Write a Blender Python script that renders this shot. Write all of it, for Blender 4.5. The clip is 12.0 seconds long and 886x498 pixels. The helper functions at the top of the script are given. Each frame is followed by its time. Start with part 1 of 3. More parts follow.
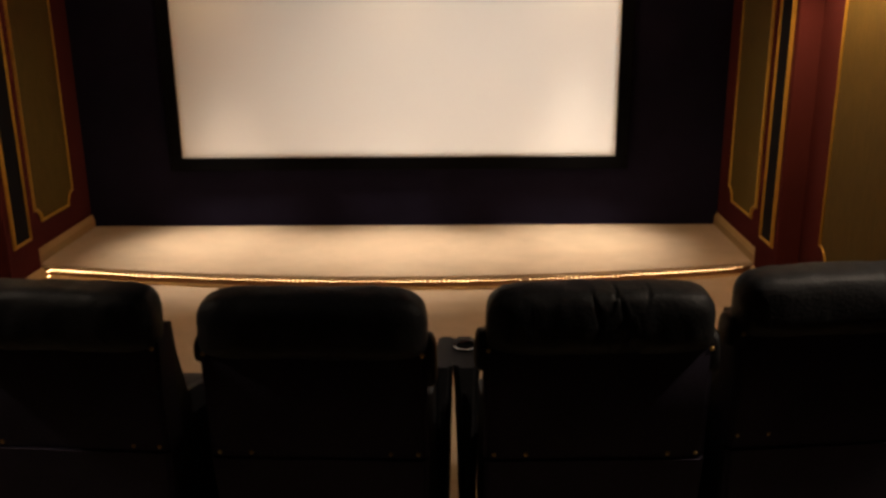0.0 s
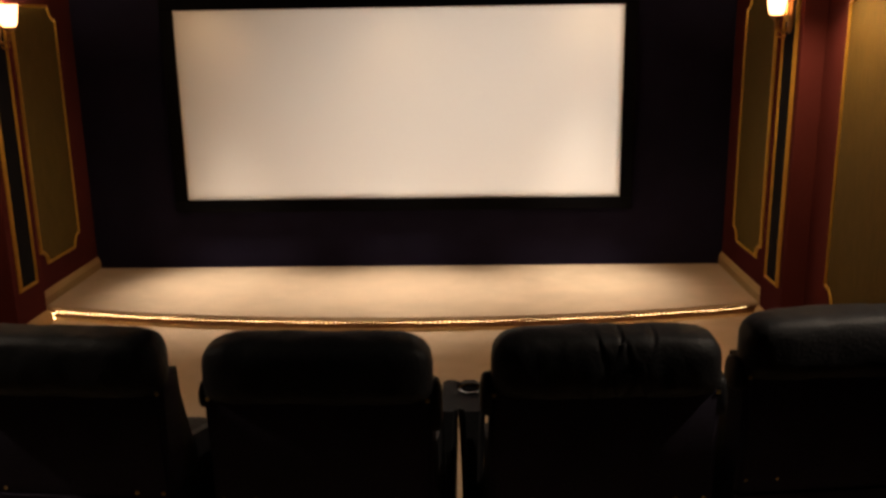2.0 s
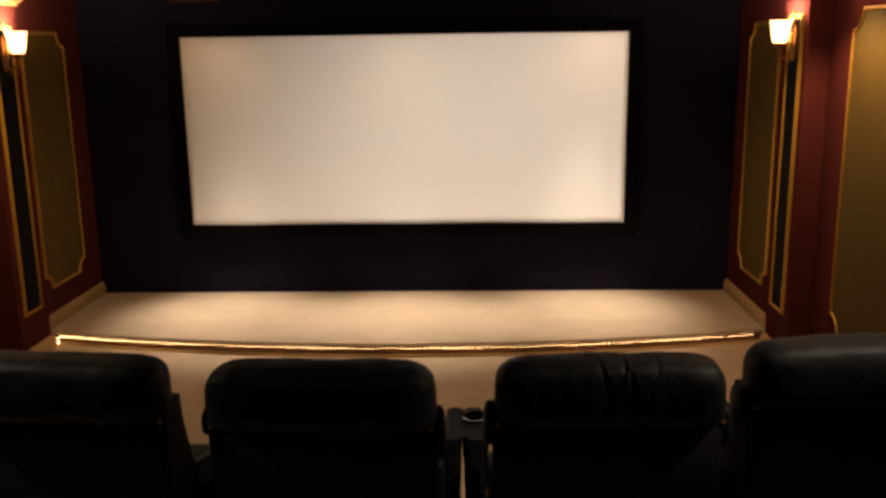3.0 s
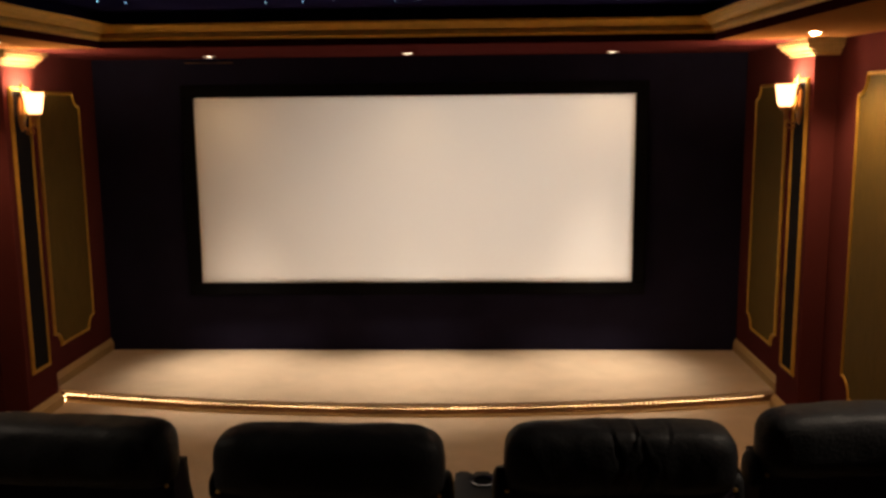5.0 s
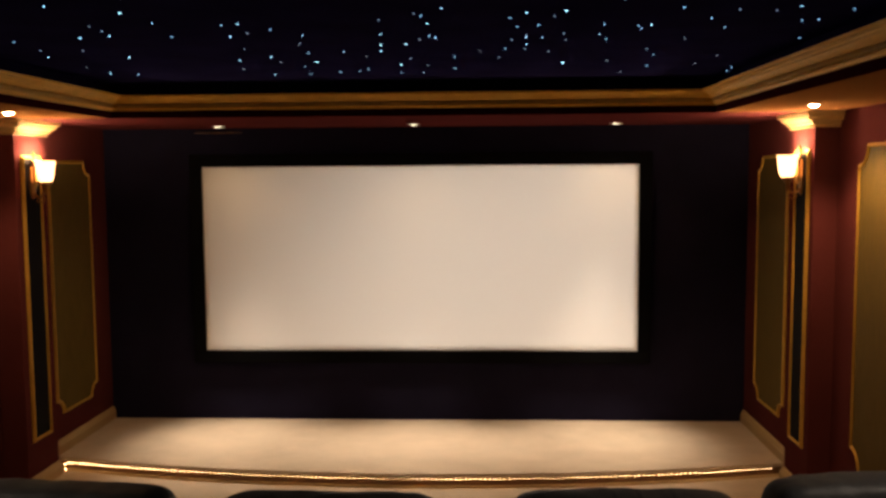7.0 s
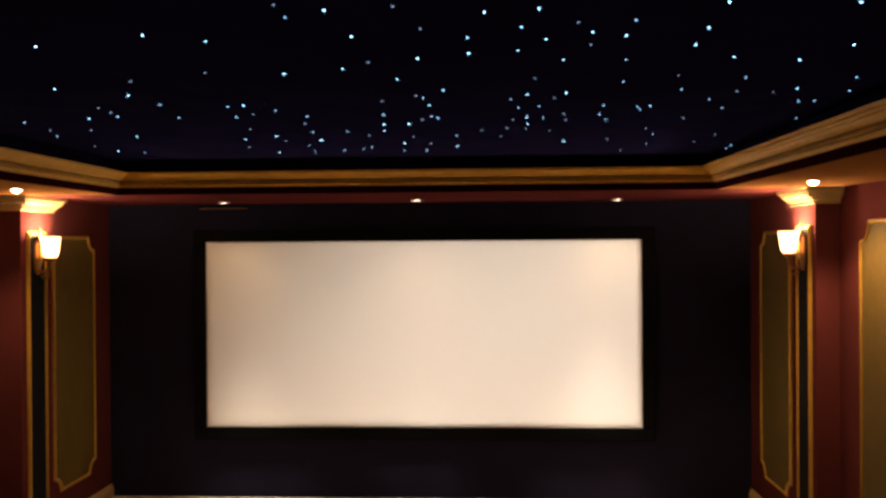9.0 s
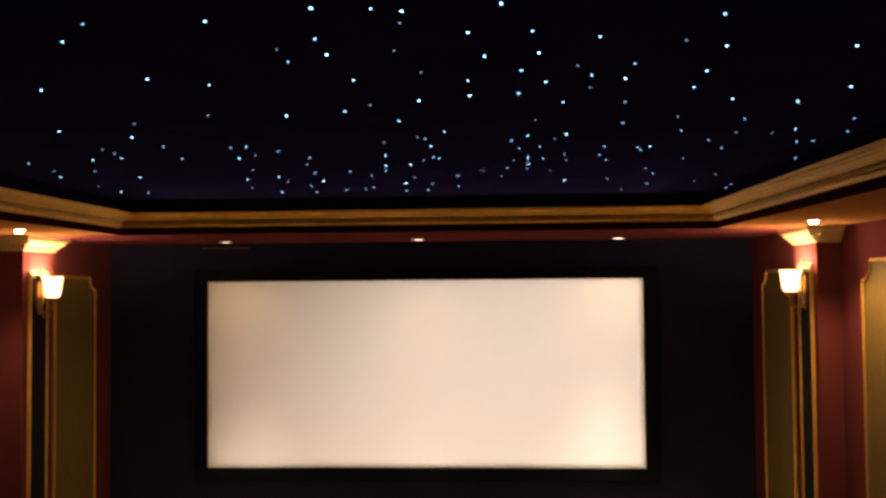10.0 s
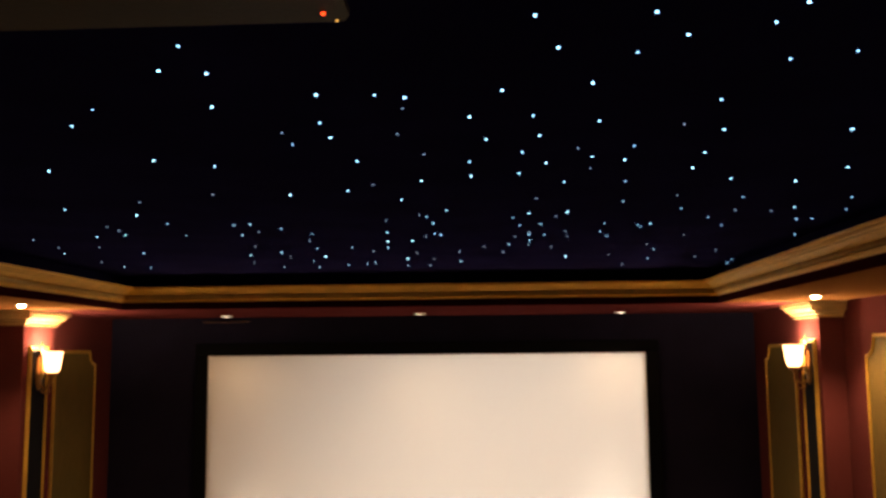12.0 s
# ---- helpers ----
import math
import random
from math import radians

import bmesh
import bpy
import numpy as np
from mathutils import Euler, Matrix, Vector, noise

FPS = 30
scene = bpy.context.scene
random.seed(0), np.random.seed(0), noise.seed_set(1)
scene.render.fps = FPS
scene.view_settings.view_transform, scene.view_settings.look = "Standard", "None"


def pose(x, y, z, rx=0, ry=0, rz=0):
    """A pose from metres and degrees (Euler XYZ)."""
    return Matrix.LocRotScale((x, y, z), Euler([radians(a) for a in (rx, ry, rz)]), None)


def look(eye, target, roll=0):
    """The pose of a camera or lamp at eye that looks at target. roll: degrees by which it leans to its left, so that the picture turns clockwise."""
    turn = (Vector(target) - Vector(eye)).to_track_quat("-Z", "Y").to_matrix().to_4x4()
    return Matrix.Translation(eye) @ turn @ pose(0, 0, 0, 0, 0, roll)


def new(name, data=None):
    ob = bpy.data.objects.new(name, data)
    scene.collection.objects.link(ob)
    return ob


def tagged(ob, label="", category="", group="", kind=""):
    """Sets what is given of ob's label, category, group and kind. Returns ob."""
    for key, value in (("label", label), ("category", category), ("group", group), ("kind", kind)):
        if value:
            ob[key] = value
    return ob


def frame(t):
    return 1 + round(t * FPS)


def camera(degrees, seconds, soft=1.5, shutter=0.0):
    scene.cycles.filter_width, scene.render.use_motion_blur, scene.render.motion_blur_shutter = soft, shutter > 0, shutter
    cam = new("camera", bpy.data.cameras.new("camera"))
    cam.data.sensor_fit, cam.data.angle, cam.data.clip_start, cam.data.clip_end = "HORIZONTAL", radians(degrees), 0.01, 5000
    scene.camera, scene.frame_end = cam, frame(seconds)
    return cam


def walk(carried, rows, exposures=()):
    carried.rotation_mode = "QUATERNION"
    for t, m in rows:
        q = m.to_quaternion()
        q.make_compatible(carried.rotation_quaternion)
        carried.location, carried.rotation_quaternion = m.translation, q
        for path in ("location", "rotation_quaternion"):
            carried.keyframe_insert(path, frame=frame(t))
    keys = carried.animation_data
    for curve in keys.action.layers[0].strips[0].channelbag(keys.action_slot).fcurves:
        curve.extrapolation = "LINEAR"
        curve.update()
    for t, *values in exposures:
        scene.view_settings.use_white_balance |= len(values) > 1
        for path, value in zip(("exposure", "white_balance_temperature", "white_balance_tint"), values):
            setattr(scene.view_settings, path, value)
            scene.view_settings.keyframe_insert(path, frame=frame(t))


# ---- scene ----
cam = camera(52.2, 12.0, soft=3.0)
PATH = [
    (0, (0.339, -1.094, 1.765), (0.292, 0.821, 1.189), -0.6),
    (0.5, (0.342, -1.092, 1.769), (0.292, 0.827, 1.208), -0.6),
    (1, (0.342, -1.091, 1.771), (0.29, 0.833, 1.23), -0.7),
    (1.5, (0.342, -1.092, 1.776), (0.287, 0.839, 1.257), -0.8),
    (2, (0.339, -1.096, 1.781), (0.282, 0.841, 1.287), -0.9),
    (2.5, (0.339, -1.096, 1.785), (0.277, 0.847, 1.318), -0.8),
    (3, (0.341, -1.096, 1.791), (0.274, 0.854, 1.349), -0.8),
    (5, (0.336, -1.105, 1.815), (0.253, 0.867, 1.494), -0.6),
    (5.5, (0.338, -1.109, 1.822), (0.251, 0.869, 1.536), -0.5),
    (6, (0.338, -1.11, 1.825), (0.248, 0.872, 1.574), -0.5),
    (6.5, (0.343, -1.113, 1.823), (0.249, 0.873, 1.611), -0.5),
    (7, (0.342, -1.121, 1.811), (0.247, 0.869, 1.642), -0.4),
    (9, (0.347, -1.127, 1.829), (0.245, 0.871, 1.82), -0.4),
    (9.5, (0.348, -1.13, 1.832), (0.244, 0.867, 1.865), -0.5),
    (10, (0.348, -1.132, 1.836), (0.243, 0.864, 1.911), -0.5),
    (10.5, (0.348, -1.136, 1.842), (0.243, 0.858, 1.958), -0.5),
    (11, (0.346, -1.136, 1.846), (0.241, 0.855, 2.003), -0.5),
    (11.5, (0.348, -1.139, 1.851), (0.241, 0.849, 2.046), -0.5),
    (12, (0.347, -1.141, 1.854), (0.241, 0.842, 2.086), -0.5),
]
walk(cam, [(t, look(eye, target, roll)) for t, eye, target, roll in PATH],
     exposures=[(0, 0.12), (3, 0.08), (5.5, 0.0), (7, 0.02), (9, 0.34), (10.5, 0.38), (12, 0.31)])

# ---- light ----
world = bpy.data.worlds.new("dark_house")
world.use_nodes = True
world.node_tree.nodes["Background"].inputs[0].default_value = (0.01, 0.01, 0.014, 1)
world.node_tree.nodes["Background"].inputs[1].default_value = 0.3
scene.world = world

WARM = (1.0, 0.80, 0.60)
AMBER = (1.0, 0.66, 0.35)


def spot(name, place, target, watts, cone, blend, colour, size=0.03):
    data = bpy.data.lights.new(name, "SPOT")
    data.energy, data.spot_size, data.spot_blend = watts, radians(cone), blend
    data.color, data.shadow_soft_size = colour, size
    ob = new(name, data)
    ob.matrix_world = look(place, target)
    return ob


def bulb(name, place, watts, colour, size=0.02):
    data = bpy.data.lights.new(name, "POINT")
    data.energy, data.color, data.shadow_soft_size = watts, colour, size
    ob = new(name, data)
    ob.location = place
    return ob


# ---- plan ----
XC = -0.095                     # middle of the room
XL, XR = XC - 2.224, XC + 2.210   # side walls beside the stage
RL, RR = XC - 2.300, XC + 2.300   # side walls of the seating part
CL, CR = XC - 2.158, XC + 2.174  # inner faces of the columns
CY0, CY1 = 3.77, 4.13           # columns, near and far
YF, YB = 5.10, -3.0             # screen wall, rear wall
STAGE = 0.08
SOFFIT, CEIL, STARS = 2.12, 2.237, 2.30  # soffit, top of the crown, star ceiling
TX0, TX1, TY0, TY1 = -1.715, 1.571, -2.2, 3.803  # the tray in the ceiling
SX0, SX1, SZ0, SZ1 = -1.62, 1.38, 0.575, 1.858  # the picture area of the screen
STAGE_R, STAGE_Y = 9.4, 3.942
FRONT_SPOTS = [(-1.395, 4.74), (-0.117, 4.67), (1.178, 4.79)]
COLUMN_SPOTS = [(-1.98, 3.22), (1.885, 3.25)]
SCONCE_Y = {1: 3.945, -1: 3.945}   # west and east
# unseen, assumed downlights, added to light the chairs and the floor
UNSEEN_SPOTS = [(-2.09, 0.95), (1.87, 0.95)]

for px, py in FRONT_SPOTS:
    spot("stage_spot_lamp", (px, py, SOFFIT - 0.012), (XC + (px - XC) * 0.88, py - 0.26, 0), 300, 52, 1.0, (1.0, 0.82, 0.64), 0.10)
    spot("stage_spill_lamp", (px, py, SOFFIT - 0.014), (px, py, 0), 8, 124, 1.0, (1.0, 0.66, 0.36), 0.04)
for (px, py), watts in zip(COLUMN_SPOTS, (30, 48)):
    spot("column_spot_lamp", (px, py, SOFFIT - 0.032), (px, py, 0), watts, 124, 0.6, (1.0, 0.60, 0.30))
for px, py in UNSEEN_SPOTS:
    spot("unseen_spot_lamp", (px, py, SOFFIT - 0.012), (XC + (px - XC) * 0.3, py + 0.35, 0), 85, 74, 1.0, WARM)
PROJ = (0.055, -0.86, 2.095)   # projector lens; an added, assumed beam from here brightens the screen
# aimed low and right, so the screen brightens towards that corner
spot("assumed_projector_lamp", PROJ, (1.0, 5.07, 0.30), 900, 60, 1.0, (1.0, 0.88, 0.755), 0.0006)
for sx, side in ((CL + 0.084, 1), (CR - 0.084, -1)):
    bulb("sconce_bulb", (sx, SCONCE_Y[side], 1.892), 20, AMBER)


# ---- materials ----
def material(name, colour, rough=0.6, metal=0.0, spread=0.15, scale=6.0, grain=120.0, bump=0.15, depth=0.002, stretch=(1, 1, 1), sheen=0.0, spec=0.5):
    """Paint, cloth, leather or metal with a coarse and a fine variation and a fine relief."""
    m = bpy.data.materials.new(name)
    m.use_nodes = True
    n, l = m.node_tree.nodes, m.node_tree.links
    b = n["Principled BSDF"]
    b.inputs["Roughness"].default_value, b.inputs["Metallic"].default_value = rough, metal
    b.inputs["Specular IOR Level"].default_value = spec
    if sheen:
        b.inputs["Sheen Weight"].default_value = sheen
    tc, mp = n.new("ShaderNodeTexCoord"), n.new("ShaderNodeMapping")
    mp.inputs["Scale"].default_value = stretch
    l.new(tc.outputs["Object"], mp.inputs["Vector"])
    big, fine = n.new("ShaderNodeTexNoise"), n.new("ShaderNodeTexNoise")
    big.inputs["Scale"].default_value, big.inputs["Detail"].default_value = scale, 4
    fine.inputs["Scale"].default_value, fine.inputs["Detail"].default_value = grain, 3
    l.new(mp.outputs["Vector"], big.inputs["Vector"])
    l.new(mp.outputs["Vector"], fine.inputs["Vector"])
    mix = n.new("ShaderNodeMath")
    mix.operation = "ADD"
    l.new(big.outputs["Fac"], mix.inputs[0])
    l.new(fine.outputs["Fac"], mix.inputs[1])
    ramp = n.new("ShaderNodeValToRGB")
    ramp.color_ramp.elements[0].position, ramp.color_ramp.elements[1].position = 0.3, 0.7
    ramp.color_ramp.elements[0].color = (*[c * (1 - spread) for c in colour], 1)
    ramp.color_ramp.elements[1].color = (*[min(1, c * (1 + spread)) for c in colour], 1)
    half = n.new("ShaderNodeMath")
    half.operation, half.inputs[1].default_value = "MULTIPLY", 0.5
    l.new(mix.outputs[0], half.inputs[0])
    l.new(half.outputs[0], ramp.inputs[0])
    l.new(ramp.outputs[0], b.inputs["Base Color"])
    bp = n.new("ShaderNodeBump")
    bp.inputs["Strength"].default_value, bp.inputs["Distance"].default_value = bump, depth
    l.new(fine.outputs["Fac"], bp.inputs["Height"])
    l.new(bp.outputs[0], b.inputs["Normal"])
    return m


def glowing(name, colour, strength):
    m = bpy.data.materials.new(name)
    m.use_nodes = True
    b = m.node_tree.nodes["Principled BSDF"]
    b.inputs["Base Color"].default_value = (0.8, 0.8, 0.8, 1)
    b.inputs["Emission Color"].default_value = (*colour, 1)
    b.inputs["Emission Strength"].default_value = strength
    return m


MAROON = material("maroon_paint", (0.088, 0.0225, 0.0225), 0.7, spread=0.14, scale=3, grain=180, bump=0.12, spec=0.0)
MAROON_FLAT = material("flat_maroon_ceiling_paint", (0.088, 0.0200, 0.0215), 0.8, spread=0.12, scale=3, grain=180, bump=0.12, spec=0.0)
# MAROON darkened to carry the shade on the unlit fascia
MAROON_SHADED = material("shaded_maroon_paint", (0.035, 0.006, 0.010), 0.7, spread=0.12, scale=3, grain=180, bump=0.12, spec=0.0)
SOFFIT_PAINT = material("tan_ceiling_paint", (0.40, 0.180, 0.060), 0.7, spread=0.1, scale=2.5, grain=160, bump=0.12, spec=0.0)
CLOTH = material("olive_gold_grasscloth", (0.098, 0.066, 0.0140), 0.8, spread=0.3, scale=14, grain=90, bump=0.4, stretch=(6, 6, 0.6), spec=0.15)
GOLD = material("gold_paint", (0.50, 0.295, 0.042), 0.45, 0.45, spread=0.2, scale=18, grain=160, bump=0.2)
CROWN_GOLD = material("antique_gold_paint", (0.72, 0.43, 0.065), 0.5, 0.15, spread=0.2, scale=18, grain=160, bump=0.2, spec=0.3)
CREAM_GOLD = material("cream_gold_paint", (0.50, 0.34, 0.15), 0.5, 0.1, spread=0.16, scale=18, grain=160, bump=0.2)
BEAD_GOLD = material("pale_gold_paint", (0.72, 0.52, 0.20), 0.45, 0.1, spread=0.16, scale=18, grain=160, bump=0.2)
CREAM = material("cream_paint", (0.46, 0.325, 0.155), 0.5, spread=0.1, scale=8, grain=140, bump=0.12)
BLACK_CLOTH = material("black_wall_cloth", (0.0128, 0.0115, 0.0270), 0.95, spread=0.25, scale=5, grain=300, bump=0.3, spec=0.03)
VELVET = material("black_velvet", (0.004, 0.004, 0.005), 0.95, spread=0.2, scale=9, grain=400, bump=0.2, spec=0.05)
INLAY = material("black_gloss_panel", (0.003, 0.003, 0.006), 0.7, spread=0.2, scale=9, grain=200, bump=0.1, spec=0.08)
SCREEN = material("screen_cloth", (0.82, 0.80, 0.77), 0.75, spread=0.012, scale=1.2, grain=600, bump=0.03, spec=0.2)
CARPET = material("beige_carpet", (0.45, 0.352, 0.250), 0.95, spread=0.16, scale=7, grain=260, bump=0.7, depth=0.004, sheen=0.25, spec=0.1)
RISER = material("brown_stained_riser", (0.16, 0.075, 0.028), 0.6, spread=0.25, scale=8, grain=70, bump=0.2)
LEATHER = material("black_leather", (0.0125, 0.0125, 0.014), 0.55, spread=0.35, scale=7, grain=110, bump=0.6, depth=0.003, spec=0.15)
BACK_VINYL = material("black_back_vinyl", (0.042, 0.037, 0.058), 0.75, spread=0.3, scale=6, grain=190, bump=0.3, spec=0.06)
BRASS = material("brass", (0.62, 0.42, 0.14), 0.3, 1.0, spread=0.1, scale=20, grain=200, bump=0.05)
CHROME = material("chrome", (0.12, 0.12, 0.12), 0.25, 1.0, spread=0.05, scale=20, grain=200, bump=0.03)
BRONZE = material("bronze", (0.30, 0.15, 0.05), 0.35, 0.85, spread=0.3, scale=30, grain=200, bump=0.2)
STAR_CLOTH = material("black_ceiling_velvet", (0.015, 0.0142, 0.066), 0.95, spread=0.3, scale=4, grain=300, bump=0.3, spec=0.0)
PLASTIC = material("dark_grey_plastic", (0.006, 0.0052, 0.0056), 0.6, spread=0.15, scale=9, grain=300, bump=0.1)
TRIM_WHITE = material("white_trim", (0.62, 0.58, 0.52), 0.4, spread=0.06, scale=20, grain=200, bump=0.05)
LENS = glowing("lamp_lens", (1.0, 0.82, 0.6), 9)
COLUMN_LENS = glowing("column_lamp_lens", (1.0, 0.70, 0.36), 340)
SHADE = glowing("frosted_amber_glass", (1.0, 0.47, 0.20), 5.0)
BULBS = glowing("rope_bulbs", (1.0, 0.57, 0.25), 16)
STAR_GLOW = {"bright": glowing("bright_star_light", (0.33, 0.70, 1.0), 4.0), "medium": glowing("medium_star_light", (0.29, 0.63, 1.0), 3.0),
             "small": glowing("small_star_light", (0.25, 0.54, 1.0), 1.7), "faint": glowing("faint_star_light", (0.32, 0.50, 0.9), 0.8)}
for m in STAR_GLOW.values():
    m.cycles.emission_sampling = "NONE"
RED_LED = glowing("red_indicator", (1.0, 0.06, 0.01), 2.5)
AMBER_LED = glowing("amber_indicator", (1.0, 0.5, 0.1), 0.7)


# ---- mesh helpers ----
def part(name, bm, mat, parent=None, label="", smooth=False):
    """Links a bmesh as one mesh object, under a thing or a part."""
    bmesh.ops.recalc_face_normals(bm, faces=bm.faces[:])
    me = bpy.data.meshes.new(name)
    if smooth:
        for f in bm.faces:
            f.smooth = True
    bm.to_mesh(me)
    bm.free()
    me.materials.append(mat)
    ob = new(name, me)
    if smooth:
        me.set_sharp_from_angle(angle=radians(40))
    if parent:
        ob.parent = parent
    if label:
        ob["label"] = label
    return ob


def thing(name, label, category, place=(0, 0, 0), turn=0, group="", kind=""):
    ob = new(name)
    ob.empty_display_size = 0.05
    ob.matrix_world = pose(*place, 0, 0, turn)
    return tagged(ob, label, category, group, kind)


def block(x0, x1, y0, y1, z0, z1, bev=0.0, seg=2, bm=None):
    bm = bm or bmesh.new()
    vs = bmesh.ops.create_cube(bm, size=1)["verts"]
    for v in vs:
        v.co = Vector(((x0 + x1) / 2 + v.co.x * (x1 - x0), (y0 + y1) / 2 + v.co.y * (y1 - y0), (z0 + z1) / 2 + v.co.z * (z1 - z0)))
    if bev:
        es = list({e for v in vs for e in v.link_edges})
        bmesh.ops.bevel(bm, geom=es, offset=bev, segments=seg, profile=0.5, affect="EDGES")
    return bm


def lathe(profile, steps=24, place=(0, 0, 0), bm=None):
    """Turns (radius, height) pairs about an upright axis."""
    bm = bm or bmesh.new()
    rings = []
    for r, z in profile:
        rings.append([bm.verts.new((place[0] + r * math.cos(a), place[1] + r * math.sin(a), place[2] + z))
                      for a in (2 * math.pi * k / steps for k in range(steps))])
    for a, b in zip(rings, rings[1:]):
        for k in range(steps):
            bm.faces.new((a[k], a[(k + 1) % steps], b[(k + 1) % steps], b[k]))
    for ring in (rings[0], rings[-1]):
        if (ring[0].co - ring[steps // 2].co).length > 1e-4:
            bm.faces.new(ring)
    return bm


def sweep(path, profile, up, closed=False, bm=None):
    """Runs a closed profile of (out, up) pairs along a path with mitred corners; out lies to the right of the way, seen from the tip of up."""
    bm = bm or bmesh.new()
    up = Vector(up).normalized()
    pts = [Vector(p) for p in path]
    count = len(pts)
    rings = []
    for k, p in enumerate(pts):
        before = pts[k - 1] if closed or k else None
        after = pts[(k + 1) % count] if closed or k < count - 1 else None
        d0 = (p - before).normalized() if before is not None else None
        d1 = (after - p).normalized() if after is not None else None
        d0, d1 = d0 or d1, d1 or d0
        s0, s1 = d0.cross(up), d1.cross(up)
        s = (s0 + s1).normalized()
        s = s / max(0.35, s.dot(s1))
        rings.append([bm.verts.new(p + s * u + up * v) for u, v in profile])
    size = len(profile)
    for k in range(count if closed else count - 1):
        a, b = rings[k], rings[(k + 1) % count]
        for j in range(size):
            bm.faces.new((a[j], a[(j + 1) % size], b[(j + 1) % size], b[j]))
    if not closed:
        bm.faces.new(rings[0])
        bm.faces.new(rings[-1])
    return bm


def tube(path, radius, steps=8, bm=None):
    bm = bm or bmesh.new()
    pts = [Vector(p) for p in path]
    rings, side = [], None
    for k, p in enumerate(pts):
        d = (pts[min(k + 1, len(pts) - 1)] - pts[max(k - 1, 0)]).normalized()
        if side is None:
            side = d.orthogonal().normalized()
        side = (side - d * side.dot(d)).normalized()
        other = d.cross(side)
        r = radius(k / (len(pts) - 1)) if callable(radius) else radius
        rings.append([bm.verts.new(p + r * (math.cos(a) * side + math.sin(a) * other)) for a in (2 * math.pi * j / steps for j in range(steps))])
    for a, b in zip(rings, rings[1:]):
        for j in range(steps):
            bm.faces.new((a[j], a[(j + 1) % steps], b[(j + 1) % steps], b[j]))
    bm.faces.new(rings[0])
    bm.faces.new(rings[-1])
    return bm


def slab(outline, depth, bm=None):
    """A plate from an outline of 3D points, thickened by the vector depth."""
    bm = bm or bmesh.new()
    a = [bm.verts.new(p) for p in outline]
    b = [bm.verts.new(Vector(p) + Vector(depth)) for p in outline]
    bm.faces.new(a)
    bm.faces.new(b)
    for k in range(len(a)):
        j = (k + 1) % len(a)
        bm.faces.new((a[k], a[j], b[j], b[k]))
    return bm


def structure(name, bm, mat, label, category):
    return tagged(part(name, bm, mat), label, category, kind="structure")


# ---- the shell of the room ----
def stage_edge(x):
    return STAGE_Y + STAGE_R - math.sqrt(STAGE_R ** 2 - (x - XC) ** 2)


structure("floor", block(RL - 0.2, RR + 0.2, YB - 0.2, YF + 0.2, -0.12, 0.0), CARPET, "beige cut-pile carpet floor of the theatre", "floor")
structure("wall_north", block(RL - 0.2, RR + 0.2, YF, YF + 0.15, 0.0, 2.5), BLACK_CLOTH, "black cloth wall behind the projection screen", "wall")
structure("wall_south", block(RL - 0.2, RR + 0.2, YB - 0.15, YB, 0.0, 2.5), MAROON, "plain maroon rear wall", "wall")
WEST = structure("wall_west", block(RL - 0.15, RL, YB, YF, 0.0, 2.5), MAROON, "maroon painted side wall with framed cloth panels", "wall")
EAST = structure("wall_east", block(RR, RR + 0.15, YB, YF, 0.0, 2.5), MAROON, "maroon painted side wall with framed cloth panels", "wall")
part("furring", block(RL, XL, CY1 - 0.05, YF, 0.0, SOFFIT), MAROON, WEST)
part("furring", block(XR, RR, CY1 - 0.05, YF, 0.0, SOFFIT), MAROON, EAST)

bm = bmesh.new()
grid = [[[bm.verts.new((x, y, z)) for y in (YB, TY0, TY1)] for x in (RL, TX0, TX1, RR)] for z in (SOFFIT, STARS)]
for level in grid:
    for i, j in ((0, 0), (1, 0), (2, 0), (0, 1), (2, 1)):
        bm.faces.new((level[i][j], level[i + 1][j], level[i + 1][j + 1], level[i][j + 1]))
low, high = grid
for (i, j), (k, l) in (((1, 2), (1, 1)), ((1, 1), (2, 1)), ((2, 1), (2, 2))):
    bm.faces.new((low[i][j], low[k][l], high[k][l], high[i][j]))
structure("ceiling_soffit", bm, SOFFIT_PAINT, "tan painted soffit along the sides of the star ceiling", "ceiling")
structure("ceiling_soffit_front", block(RL, RR, TY1, YF, SOFFIT + 0.001, STARS), MAROON_FLAT, "maroon painted soffit over the stage", "ceiling")
# fascia boards; a darker maroon stands in for the shade under the crown
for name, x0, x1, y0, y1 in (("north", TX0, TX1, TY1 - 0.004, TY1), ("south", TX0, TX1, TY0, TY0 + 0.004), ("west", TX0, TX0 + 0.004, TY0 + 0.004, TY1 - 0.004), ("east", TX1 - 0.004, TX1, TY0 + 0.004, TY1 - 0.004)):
    structure("fascia_" + name, block(x0, x1, y0, y1, SOFFIT - 0.002, CEIL - 0.081), MAROON_SHADED, "maroon fascia under the crown moulding, shade put into its colour", "fascia")
structure("ceiling", block(RL - 0.2, RR + 0.2, YB - 0.2, YF + 0.2, STARS + 0.001, STARS + 0.1), STAR_CLOTH, "black velvet ceiling with star lights", "ceiling")

for name, x0, x1, y0, y1 in (("north", TX0, TX1, TY1 - 0.006, TY1), ("south", TX0, TX1, TY0, TY0 + 0.006), ("west", TX0, TX0 + 0.006, TY0 + 0.006, TY1 - 0.006), ("east", TX1 - 0.006, TX1, TY0 + 0.006, TY1 - 0.006)):
    structure("ceiling_edge_" + name, block(x0, x1, y0, y1, CEIL + 0.001, STARS), STAR_CLOTH, "black velvet edge of the star ceiling", "ceiling")

